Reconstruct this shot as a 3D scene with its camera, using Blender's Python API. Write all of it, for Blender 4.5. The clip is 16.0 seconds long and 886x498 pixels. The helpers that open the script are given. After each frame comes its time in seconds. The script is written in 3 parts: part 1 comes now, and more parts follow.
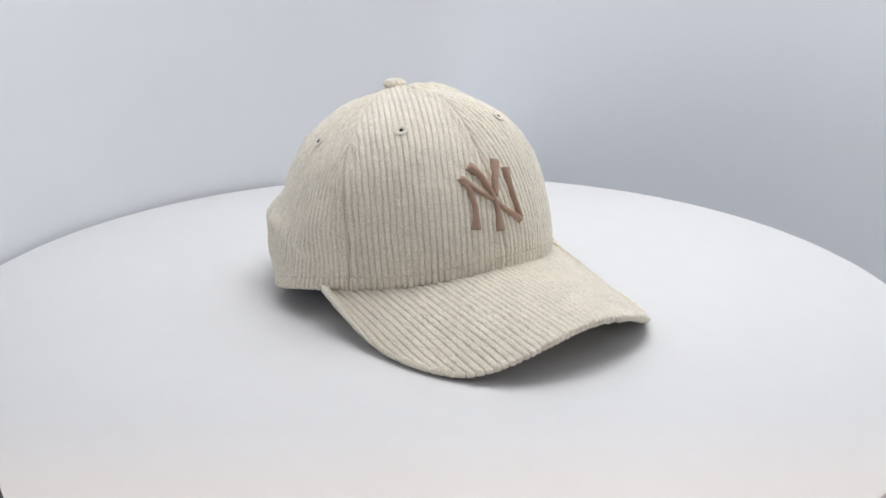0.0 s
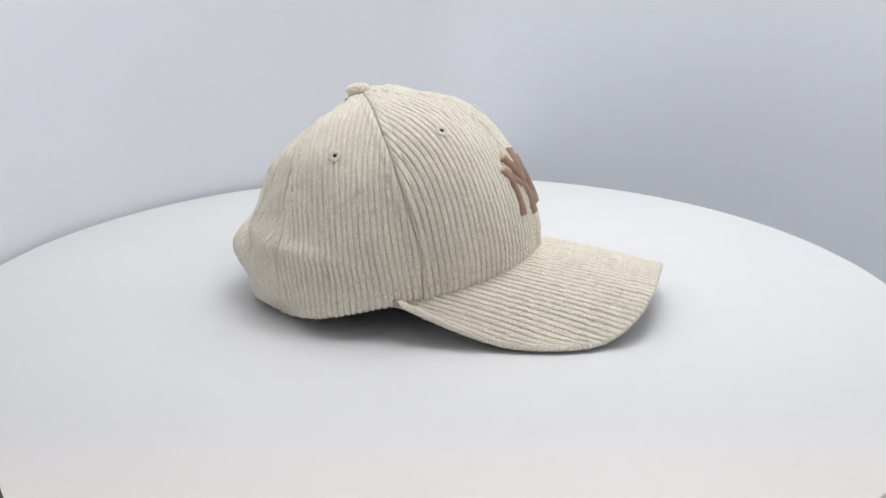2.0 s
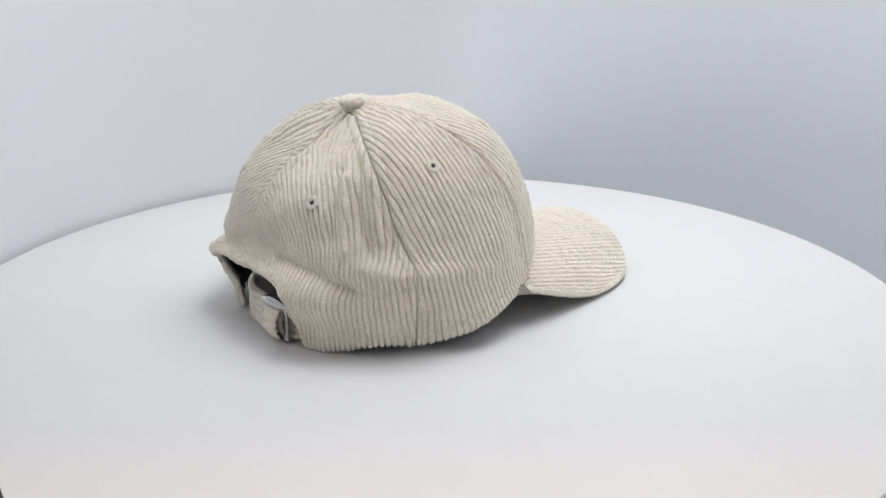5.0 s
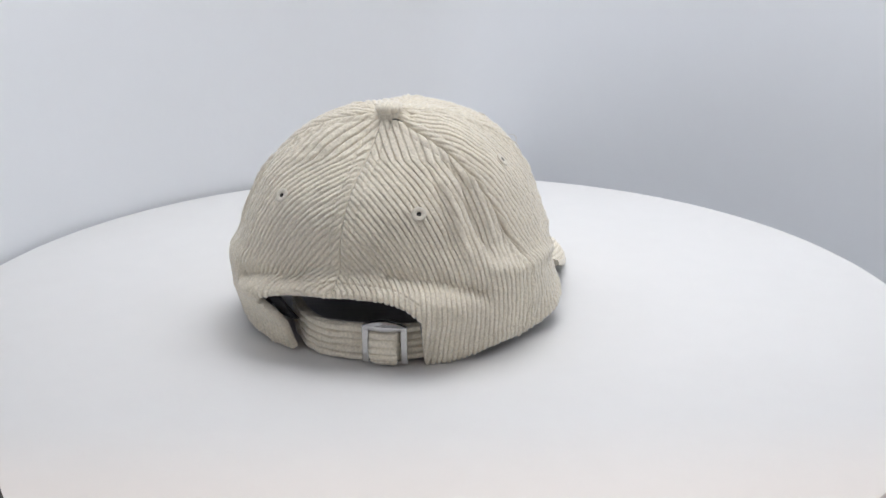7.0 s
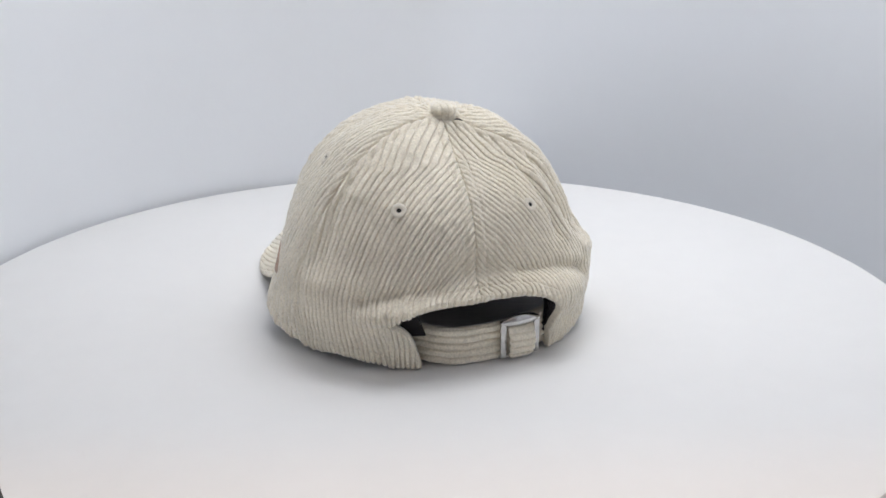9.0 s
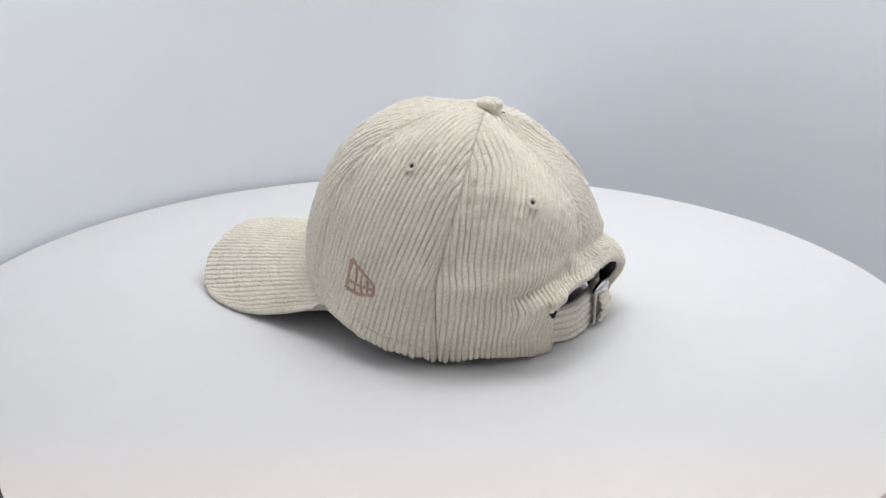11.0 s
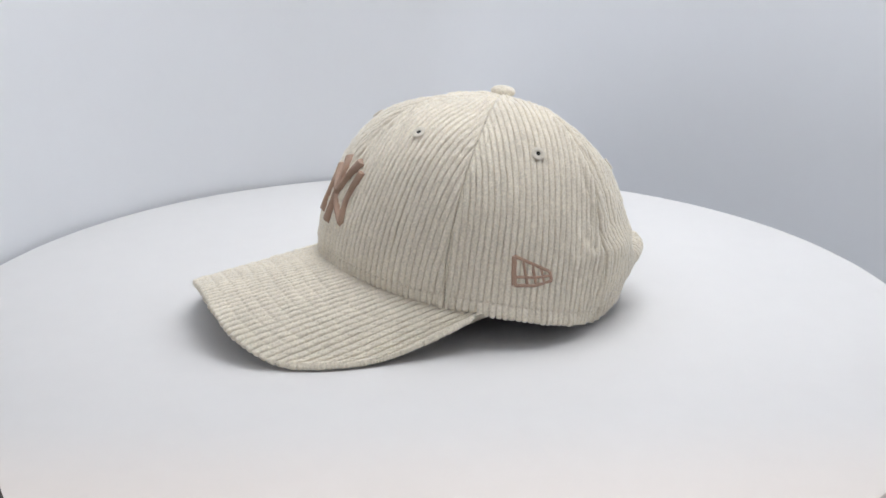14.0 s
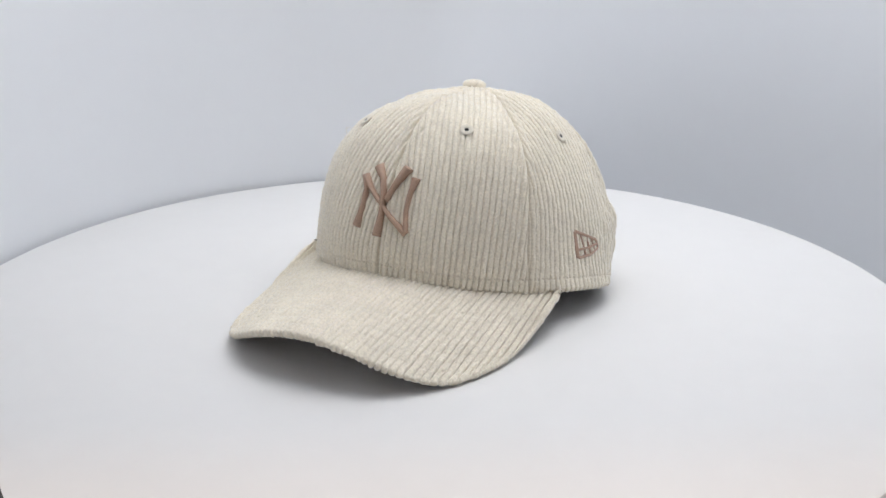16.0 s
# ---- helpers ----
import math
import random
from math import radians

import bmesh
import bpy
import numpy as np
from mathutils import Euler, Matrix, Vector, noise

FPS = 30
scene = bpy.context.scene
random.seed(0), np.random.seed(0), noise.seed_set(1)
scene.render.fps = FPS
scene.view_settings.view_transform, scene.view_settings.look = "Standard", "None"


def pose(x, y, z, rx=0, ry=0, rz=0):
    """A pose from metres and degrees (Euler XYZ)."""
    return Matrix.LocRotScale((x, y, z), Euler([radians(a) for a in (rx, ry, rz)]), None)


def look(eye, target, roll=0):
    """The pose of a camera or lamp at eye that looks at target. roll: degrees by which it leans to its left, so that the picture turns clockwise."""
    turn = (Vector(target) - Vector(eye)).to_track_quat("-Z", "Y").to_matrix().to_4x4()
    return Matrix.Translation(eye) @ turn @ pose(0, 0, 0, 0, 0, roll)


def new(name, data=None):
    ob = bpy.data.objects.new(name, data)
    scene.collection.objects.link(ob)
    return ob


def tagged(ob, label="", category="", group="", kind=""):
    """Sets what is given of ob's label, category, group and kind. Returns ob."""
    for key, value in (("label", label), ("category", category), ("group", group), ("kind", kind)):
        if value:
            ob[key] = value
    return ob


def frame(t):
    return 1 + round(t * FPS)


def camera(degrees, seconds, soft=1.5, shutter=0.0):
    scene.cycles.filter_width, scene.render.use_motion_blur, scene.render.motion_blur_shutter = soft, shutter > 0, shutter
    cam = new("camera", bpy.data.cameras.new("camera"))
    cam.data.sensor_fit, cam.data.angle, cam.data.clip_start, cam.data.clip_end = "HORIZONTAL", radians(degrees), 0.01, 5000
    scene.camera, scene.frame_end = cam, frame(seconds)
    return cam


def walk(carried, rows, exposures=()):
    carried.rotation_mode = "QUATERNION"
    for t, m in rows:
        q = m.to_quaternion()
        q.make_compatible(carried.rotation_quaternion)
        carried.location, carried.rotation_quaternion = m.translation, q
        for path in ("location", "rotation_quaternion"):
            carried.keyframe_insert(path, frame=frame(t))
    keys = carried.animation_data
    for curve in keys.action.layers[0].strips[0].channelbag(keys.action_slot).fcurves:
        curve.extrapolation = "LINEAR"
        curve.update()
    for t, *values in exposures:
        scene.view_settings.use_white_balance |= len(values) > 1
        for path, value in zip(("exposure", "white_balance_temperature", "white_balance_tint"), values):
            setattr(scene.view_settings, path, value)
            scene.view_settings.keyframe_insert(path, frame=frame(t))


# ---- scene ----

# ---------------------------------------------------------------- camera
cam = camera(50.17, 16.0, soft=1.6)
EYE = pose(0.0, -0.55, 0.2109, 90 - 18.493, 0, -1.007)
walk(cam, [(0.0, EYE), (16.0, EYE)], exposures=[(0.0, 0.0), (16.0, 0.0)])


def spin(t):
    """Degrees by which the turntable has turned at t seconds."""
    s = (t - 8.0) / 8.0
    return 148.38 * s - 0.184 * s * s - 0.398 * s ** 3


# ---------------------------------------------------------------- light
world = bpy.data.worlds.new("studio_dusk")
scene.world = world
world.use_nodes = True
world.node_tree.nodes["Background"].inputs[0].default_value = (0.80, 0.85, 1.0, 1)
world.node_tree.nodes["Background"].inputs[1].default_value = 0.05


def area_lamp(name, m, sx, sy, watts, colour):
    data = bpy.data.lights.new(name, "AREA")
    data.shape, data.size, data.size_y, data.energy, data.color = "RECTANGLE", sx, sy, watts, colour
    ob = new(name, data)
    ob.matrix_world = m
    return ob


# cool LED panel under the roof of the light tent
area_lamp("tent_led_lamp", look((0.125, 0.15, 0.82), (0.125, 0.15, 0.0)), 0.55, 0.50, 4.00, (0.985, 0.985, 0.985))
# warm room bulb in front of the tent, cut off by the roof's front edge
bulb_data = bpy.data.lights.new("room_bulb_lamp", "POINT")
bulb_data.energy, bulb_data.color, bulb_data.shadow_soft_size = 32.0, (1.0, 0.60, 0.27), 0.05
bulb = new("room_bulb_lamp", bulb_data)
bulb.location = (0.0, -1.20, 2.20)


# ---------------------------------------------------------------- materials
def material(name, colour, rough=0.6, metal=0.0, vary=0.06, scale=40.0, bump=0.0, bump_scale=400.0, sheen=0.0, fine=0.0, fine_scale=1200.0, specular=0.5, aniso=0.0):
    """Principled surface with colour variation at two sizes and fine relief."""
    mat = bpy.data.materials.new(name)
    mat.use_nodes = True
    nt = mat.node_tree
    bsdf = nt.nodes["Principled BSDF"]
    tc = nt.nodes.new("ShaderNodeTexCoord")

    def noise_node(s, detail):
        n = nt.nodes.new("ShaderNodeTexNoise")
        n.inputs["Scale"].default_value, n.inputs["Detail"].default_value = s, detail
        nt.links.new(tc.outputs["Object"], n.inputs["Vector"])
        return n

    def shade(src, amount, prev):
        lo, hi = 1 - amount, 1 + amount
        ramp = nt.nodes.new("ShaderNodeMapRange")
        ramp.inputs["From Min"].default_value, ramp.inputs["From Max"].default_value = 0.3, 0.7
        ramp.inputs["To Min"].default_value, ramp.inputs["To Max"].default_value = lo, hi
        nt.links.new(src.outputs["Fac"], ramp.inputs["Value"])
        mul = nt.nodes.new("ShaderNodeVectorMath")
        mul.operation = "SCALE"
        if isinstance(prev, tuple):
            mul.inputs[0].default_value = prev
        else:
            nt.links.new(prev, mul.inputs[0])
        nt.links.new(ramp.outputs["Result"], mul.inputs["Scale"])
        return mul.outputs["Vector"]

    out = shade(noise_node(scale, 4), vary, colour)
    if fine:
        out = shade(noise_node(fine_scale, 2), fine, out)
    nt.links.new(out, bsdf.inputs["Base Color"])
    bsdf.inputs["Roughness"].default_value, bsdf.inputs["Metallic"].default_value = rough, metal
    bsdf.inputs["Specular IOR Level"].default_value = specular
    bsdf.inputs["Anisotropic"].default_value = aniso
    if sheen:
        bsdf.inputs["Sheen Weight"].default_value, bsdf.inputs["Sheen Roughness"].default_value = sheen, 0.38
    if bump:
        b = nt.nodes.new("ShaderNodeBump")
        b.inputs["Strength"].default_value, b.inputs["Distance"].default_value = 1.0, bump
        nt.links.new(noise_node(bump_scale, 3).outputs["Fac"], b.inputs["Height"])
        nt.links.new(b.outputs["Normal"], bsdf.inputs["Normal"])
    return mat


CORD = material("cream_corduroy", (0.912, 0.846, 0.714), 0.95, vary=0.05, scale=60, bump=0.0004, bump_scale=1300, sheen=0.9, fine=0.11, fine_scale=850, specular=0.15)
LINING = material("charcoal_lining", (0.075, 0.069, 0.080), 0.9, vary=0.1, bump=0.0003, bump_scale=1500, specular=0.2)
SWEAT = material("black_sweatband_cloth", (0.020, 0.019, 0.021), 0.9, vary=0.1, bump=0.0003, bump_scale=1500, specular=0.2)
THREAD = material("beige_brown_satin_thread", (0.50, 0.335, 0.245), 0.27, vary=0.06, scale=120, bump=0.0003, bump_scale=1800, fine=0.08)
EYELET = material("off_white_eyelet_thread", (0.83, 0.775, 0.67), 0.85, vary=0.04, bump=0.0003, bump_scale=1500)
HOLE = material("dark_eyelet_hole", (0.02, 0.02, 0.02), 0.9)
METAL = material("brushed_nickel", (0.55, 0.545, 0.54), 0.20, 1.0, vary=0.05, scale=300, bump=0.00003, bump_scale=2500, aniso=0.4)
# brim's underside: the corduroy's cream at about 0.55 of its value
UNDER = material("darker_cream_underbrim", (0.50, 0.46, 0.39), 0.95, vary=0.05, bump=0.0003, bump_scale=1200, specular=0.15)
TABLE = material("white_turntable_laminate", (0.805, 0.80, 0.797), 0.55, vary=0.008, scale=9, bump=0.00004, bump_scale=260, fine=0.006, fine_scale=60, specular=0.3)
TENT = material("white_tent_cloth", (0.848, 0.868, 0.904), 0.85, vary=0.012, scale=5, bump=0.0001, bump_scale=120, specular=0.2)

# grey of the unseen front panel, set to weaken its bounced light
BOUNCE = material("grey_bounce_cloth", (0.42, 0.42, 0.43), 0.9, vary=0.05, scale=6, bump=0.0001, bump_scale=120, specular=0.2)


def add_specks(mat, per_metre, radius, tone):
    """A few tiny dark specks of dust on a surface."""
    nt = mat.node_tree
    bsdf = nt.nodes["Principled BSDF"]
    old = bsdf.inputs["Base Color"].links[0].from_socket
    tc, vor, lim, mix = (nt.nodes.new(k) for k in ("ShaderNodeTexCoord", "ShaderNodeTexVoronoi", "ShaderNodeMapRange", "ShaderNodeMixRGB"))
    vor.inputs["Scale"].default_value = per_metre
    nt.links.new(tc.outputs["Object"], vor.inputs["Vector"])
    lim.inputs["From Min"].default_value, lim.inputs["From Max"].default_value = radius * per_metre, radius * per_metre * 1.6
    lim.inputs["To Min"].default_value, lim.inputs["To Max"].default_value = 1.0, 0.0
    nt.links.new(vor.outputs["Distance"], lim.inputs["Value"])
    nt.links.new(lim.outputs["Result"], mix.inputs["Fac"])
    nt.links.new(old, mix.inputs["Color1"])
    mix.inputs["Color2"].default_value = (tone, tone, tone, 1)
    nt.links.new(mix.outputs["Color"], bsdf.inputs["Base Color"])


add_specks(TABLE, 9.0, 0.0006, 0.38)
PLASTER = material("room_plaster", (0.62, 0.60, 0.57), 0.9, vary=0.04, scale=3)
DARK = material("black_rubber", (0.015, 0.015, 0.016), 0.6, vary=0.1)


# ---------------------------------------------------------------- mesh helpers
def part(name, data, mat, parent=None, label=""):
    """Links a bmesh or a mesh as one object under a thing or a part."""
    if isinstance(data, bmesh.types.BMesh):
        me = bpy.data.meshes.new(name)
        data.to_mesh(me)
        data.free()
    else:
        me = data
    me.materials.append(mat)
    ob = new(name, me)
    if parent is not None:
        ob.parent = parent
    if label:
        ob["label"] = label
    return ob


def grid_mesh(name, P, wrap_u=False, smooth=True, flip=False):
    """A mesh from a grid of points P[row, column, 3]."""
    rows, cols = P.shape[:2]
    idx = np.arange(rows * cols).reshape(rows, cols)
    if wrap_u:
        idx = np.concatenate([idx, idx[:, :1]], 1)
    a, b, c, d = idx[:-1, :-1], idx[:-1, 1:], idx[1:, 1:], idx[1:, :-1]
    quads = np.stack([a, d, c, b] if flip else [a, b, c, d], -1).reshape(-1, 4)
    me = bpy.data.meshes.new(name)
    me.vertices.add(rows * cols)
    me.vertices.foreach_set("co", P.reshape(-1).astype(np.float32))
    n = len(quads)
    me.loops.add(4 * n)
    me.loops.foreach_set("vertex_index", quads.reshape(-1).astype(np.int32))
    me.polygons.add(n)
    me.polygons.foreach_set("loop_start", np.arange(0, 4 * n, 4, dtype=np.int32))
    if smooth:
        me.polygons.foreach_set("use_smooth", np.ones(n, dtype=bool))
    me.update(calc_edges=True)
    return me


def bevel_box(sx, sy, sz, r, centre=(0, 0, 0)):
    bm = bmesh.new()
    bmesh.ops.create_cube(bm, size=1.0)
    bmesh.ops.scale(bm, vec=(sx, sy, sz), verts=bm.verts)
    bmesh.ops.bevel(bm, geom=bm.edges[:], offset=r, segments=2, affect="EDGES", profile=0.5)
    bmesh.ops.translate(bm, vec=centre, verts=bm.verts)
    return bm


def lathe(profile, steps=96):
    """Surface of revolution round z from (radius, z) pairs."""
    pr = np.array(profile)
    a = np.linspace(0, 2 * np.pi, steps, endpoint=False)
    return np.stack([pr[:, :1] * np.cos(a), pr[:, :1] * np.sin(a), np.repeat(pr[:, 1:], steps, 1)], -1)


def bump_fn(x, c, w):
    return np.exp(-((x - c) / w) ** 2)


def step_fn(x, a, b):
    t = np.clip((x - a) / (b - a), 0, 1)
    return t * t * (3 - 2 * t)


WAVES = np.random.RandomState(4)


def wobble(P, size, n=14):
    """Smooth unevenness between about -1 and 1, of the given size in metres."""
    o = np.zeros(P.shape[:-1])
    for _ in range(n):
        k = WAVES.normal(size=3)
        k = k / np.linalg.norm(k) * (2 * np.pi / size) * WAVES.uniform(0.6, 1.5)
        o = o + np.sin(P @ k + WAVES.uniform(0, 6.28))
    return o / math.sqrt(n) / 1.3


# ---------------------------------------------------------------- the light tent and the room
def build_place():
    # cloth walls hang round the turntable, close to it on one side, with a deep bay on the other
    zf, zt = -0.19, 0.86
    deg = np.linspace(-152, 152, 153)
    r = 0.2965 + BAY * step_fn(deg, 0, 50) - 0.12 * step_fn(deg, 60, 100) + 0.33 * step_fn(-deg, 84, 150) + 0.25 * step_fn(deg, 100, 150)
    inner = np.stack([r * np.sin(np.radians(deg)), r * np.cos(np.radians(deg))], 1)
    tn = np.gradient(inner, axis=0)
    tn /= np.linalg.norm(tn, axis=1)[:, None]
    outer = (inner + np.stack([-tn[:, 1], tn[:, 0]], 1) * 0.006)
    ring = [(inner, zf), (inner, zt), (outer, zt), (outer, zf), (inner, zf)]
    P = np.array([np.column_stack([p, np.full(len(p), z)]) for p, z in ring])
    wall = part("wall_tent", grid_mesh("wall_tent", P, flip=True), TENT)
    tagged(wall, "white cloth walls of the photo tent with a rounded corner", "wall", kind="structure")
    wall.data.set_sharp_from_angle(angle=radians(40))
    floor = part("floor", bevel_box(1.9, 1.7, 0.02, 0.002, (0, 0.15, zf - 0.01)), TENT)
    tagged(floor, "white cloth floor of the photo tent under the turntable", "floor", kind="structure")
    roof = part("ceiling_tent", bevel_box(1.9, 1.0 - ROOF_FRONT, 0.012, 0.002, (0, (1.0 + ROOF_FRONT) / 2, zt + 0.0062)), TENT)
    tagged(roof, "white cloth roof of the photo tent", "ceiling", kind="structure")
    # added panel behind the camera; its grey limits fill on the cap's near side
    bounce_panel = part("wall_bounce", bevel_box(1.9, 0.012, 0.86 - zf, 0.002, (0, -0.76, (0.86 + zf) / 2)), BOUNCE)
    tagged(bounce_panel, "unseen grey panel behind the camera, added to limit bounced light", "wall", kind="structure")
    # plain room round the tent
    for name, size, at in (("wall_north", (4.0, 0.1, 3.5), (0, 2.05, 0.95)), ("wall_south", (4.0, 0.1, 3.5), (0, -2.55, 0.95)),
                           ("wall_east", (0.1, 4.5, 3.5), (2.05, -0.25, 0.95)), ("wall_west", (0.1, 4.5, 3.5), (-2.05, -0.25, 0.95))):
        tagged(part(name, bevel_box(*size, 0.005, at), PLASTER), "plain off-white room wall behind the tent", "wall", kind="structure")
    tagged(part("floor_room", bevel_box(4.0, 4.5, 0.1, 0.005, (0, -0.25, -0.85)), PLASTER), "plain grey room floor below the tent", "floor", kind="structure")
    tagged(part("ceiling_room", bevel_box(4.0, 4.5, 0.1, 0.005, (0, -0.25, 2.75)), PLASTER), "plain off-white room ceiling", "ceiling", kind="structure")


BAY, ROOF_FRONT = 0.22, -0.590
build_place()


def build_turntable():
    base = new("turntable")
    tagged(base, "round white rotating display turntable with smooth laminate top", "turntable")
    R, T = 0.2915, 0.018
    prof = [(0.0001, 0.0), (0.1, 0.0), (R - 0.0025, 0.0), (R - 0.0008, -0.0006), (R, -0.0022), (R, -T + 0.002), (R - 0.002, -T), (0.10, -T), (0.0001, -T)]
    part("top_plate", grid_mesh("top_plate", lathe(prof, 360), True, flip=True), TABLE, base).data.set_sharp_from_angle(angle=radians(35))
    prof = [(0.0001, -T - 0.001), (0.11, -T - 0.001), (0.112, -T - 0.004), (0.112, -0.188), (0.11, -0.19), (0.0001, -0.19)]
    part("drive_base", grid_mesh("drive_base", lathe(prof, 96), True, flip=True), DARK, base, "black plastic drive base").data.set_sharp_from_angle(angle=radians(35))
    return base


turntable = build_turntable()

# ---------------------------------------------------------------- the cap's form
OC = np.array([0.0, -0.028, 0.03])
SHAPE = np.array([[91.52, -3.76, 3.02, -2.47, 0.44], [-1.48, 5.38, -9.16, -1.64, -3.6], [0.68, -4.23, 0.72, -0.33, 1.24], [0.93, 9.34, -3.83, 3.73, -3.56], [4.37, 1.3, 9.78, 2.09, 3.41]]) / 1000
LEAN = np.array([-4.48, -0.72, 0.26, 2.81, 1.88, -0.8, -0.68, -1.33]) / 1000
RIM = np.array([17.66, 10.28, 6.86, -4.05, 2.82]) / 1000
WALE, BRIM_WALE = 0.00335, 0.00312
# folds of the slack cloth: height and width in millimetres, course in degrees round the crown and millimetres up
FOLDS = [(-4.2, 4.0, [(170, 46.5), (150, 43), (136, 37)]), (3.6, 9.0, [(160, 29), (146, 29)]), (1.8, 3.6, [(132, 48), (121, 43.5), (101, 43), (80, 39)]),
         (-1.0, 7.0, [(128, 58), (105, 55)]), (-4.4, 4.6, [(-136, 38), (-146, 41.5), (-158, 44)]), (3.2, 4.4, [(-137, 33), (-148, 37)]),
         (1.0, 4.0, [(-100, 44), (-122, 45), (-134, 47)]), (1.8, 2.2, [(143.5, 88), (141.5, 75), (140.5, 56)]), (-1.2, 3.4, [(147, 90), (146, 60)]),
         (-1.9, 2.8, [(136, 94), (134.5, 68), (131, 57)]), (1.3, 2.4, [(130, 86), (127, 62)]), (-1.0, 3.0, [(150.5, 102), (148, 92)]),
         (-1.2, 3.0, [(123, 80), (121, 60)]), (0.9, 2.6, [(-116, 92), (-115, 62)]), (-1.0, 3.0, [(-122, 90), (-120, 58)])]


APEX = np.array([-0.0042, -0.0170, 0.089]) / 0.0907


def reach(p, e):
    """Distance of the crown's skin from its middle in the direction of azimuth p (0 is the front) and elevation e."""
    back = step_fn(np.abs(p), radians(95), radians(150))
    soft = 0.05 + np.log1p(np.exp((e - 0.05) / 0.06)) * 0.06
    ee = e * (1 - back) + soft * back
    x = 2 * (ee + 0.35) / (np.pi / 2 + 0.35) - 1
    T = [np.ones_like(x), x, 2 * x * x - 1, 4 * x ** 3 - 3 * x, 8 * x ** 4 - 8 * x * x + 1]
    o = 0
    calm = 1 - np.exp(-(np.cos(e) / 0.30) ** 2)
    for k in range(5):
        fade = 1 if k == 0 else np.cos(ee) * calm ** (0.0, 0.0, 0.6, 1.0, 1.4)[k]
        for j in range(5):
            o = o + SHAPE[k, j] * np.cos(k * p) * T[j] * fade
    o = o + np.cos(ee) * ((LEAN[0] + LEAN[1] * x + LEAN[2] * T[2]) * np.sin(p) + (LEAN[3] + LEAN[4] * x + LEAN[5] * T[2]) * np.sin(2 * p) * calm
                          + (LEAN[6] + LEAN[7] * x) * np.sin(3 * p) * calm)
    # the panels draw up to a low peak under the button
    o = o + 0.0024 * np.exp(-(2 - 2 * (np.cos(e) * (np.sin(p) * APEX[0] + np.cos(p) * APEX[1]) + np.sin(e) * APEX[2])) / 0.13 ** 2)
    # slumped back: folds that run round above the rim, upright creases, and the flared lip of the opening
    d = np.degrees(p)
    z = OC[2] + o * np.sin(e)
    slump = step_fn(np.abs(p), radians(85), radians(125))
    o = o + slump * (0.0008 * bump_fn(z, 0.041, 0.008) - 0.0012 * bump_fn(z, 0.060, 0.010) - 0.0010 * bump_fn(z, 0.016, 0.009))
    o = o + 0.0026 * bump_fn(d % 360, 185.5, 17) * bump_fn(z, 0.036, 0.006)
    o = o - 0.0030 * bump_fn(d, -155, 15) * bump_fn(z, 0.100, 0.013) + 0.0022 * bump_fn(d, -95, 18) * bump_fn(z, 0.104, 0.010)
    o = o - 0.0048 * bump_fn(d % 360, 188, 26) * bump_fn(z, 0.050, 0.0085) + 0.0038 * bump_fn(d % 360, 212, 13) * bump_fn(z, 0.034, 0.006)
    o = o - 0.0050 * bump_fn(d % 360, 213, 16) * step_fn(z, 0.028, 0.012)
    o = o + 0.0032 * bump_fn(d, 160, 14) * bump_fn(z, 0.031, 0.014)
    o = o + 0.0026 * bump_fn(d, 75, 11) * bump_fn(z, 0.050, 0.013)
    o = o + 0.0020 * bump_fn(np.abs(d), 115, 20) * bump_fn(z, 0.088, 0.012)
    o = o + 0.0004 * slump * np.sin(d * 0.21 + 1.0) * np.sin(z * 190 + d * 0.05)
    for amp, wide, course in FOLDS:
        near = np.full(np.shape(d), 1e9)
        for (a0, z0), (a1, z1) in zip(course[:-1], course[1:]):
            dx, dz = (a1 - a0) * 1.45, z1 - z0
            t = np.clip(((d - a0) * 1.45 * dx + (z * 1000 - z0) * dz) / (dx * dx + dz * dz), 0, 1)
            near = np.minimum(near, ((d - a0) * 1.45 - t * dx) ** 2 + (z * 1000 - z0 - t * dz) ** 2)
        o = o + amp / 1000 * np.exp(-near / wide ** 2)
    return o


def rim_height(p):
    """Height of the crown's lower edge, with the arched opening at the back."""
    z = sum(RIM[k] * np.cos(k * p) for k in range(5))
    d = np.degrees(p) % 360
    z = z + (0.0015 + 0.0060 * step_fn(np.abs(d - 180), 28, 52) - z) * step_fn(np.abs(d - 180), 75, 55)
    u = (d - 187.3) / 28.8
    arch = 0.0295 + 0.0095 * (1 - u ** 4)
    inside = step_fn(np.abs(u), 1.06, 0.97)
    return z + (arch - z) * inside


def skin(p, e):
    r = reach(p, e)
    return np.stack([OC[0] + r * np.cos(e) * np.sin(p), OC[1] + r * np.cos(e) * np.cos(p), OC[2] + r * np.sin(e)], -1)


def rim_elevation(p):
    e = np.zeros_like(p)
    zr = rim_height(p)
    for _ in range(30):
        e = 0.5 * e + 0.5 * np.arcsin(np.clip((zr - OC[2]) / reach(p, e), -0.9, 0.9))
    return e


def unit(v):
    return v / np.maximum(np.linalg.norm(v, axis=-1, keepdims=True), 1e-12)


def direction(p, e):
    return np.stack([np.cos(e) * np.sin(p), np.cos(e) * np.cos(p), np.sin(e)], -1)


BUTTON = unit(APEX)
SEAMS = [0.0, 57.5, 114.5, 188.0, 249.0, 306.5]
BOWED = [0.0, 67.0, 128.0, 187.8, 239.5, 299.0]


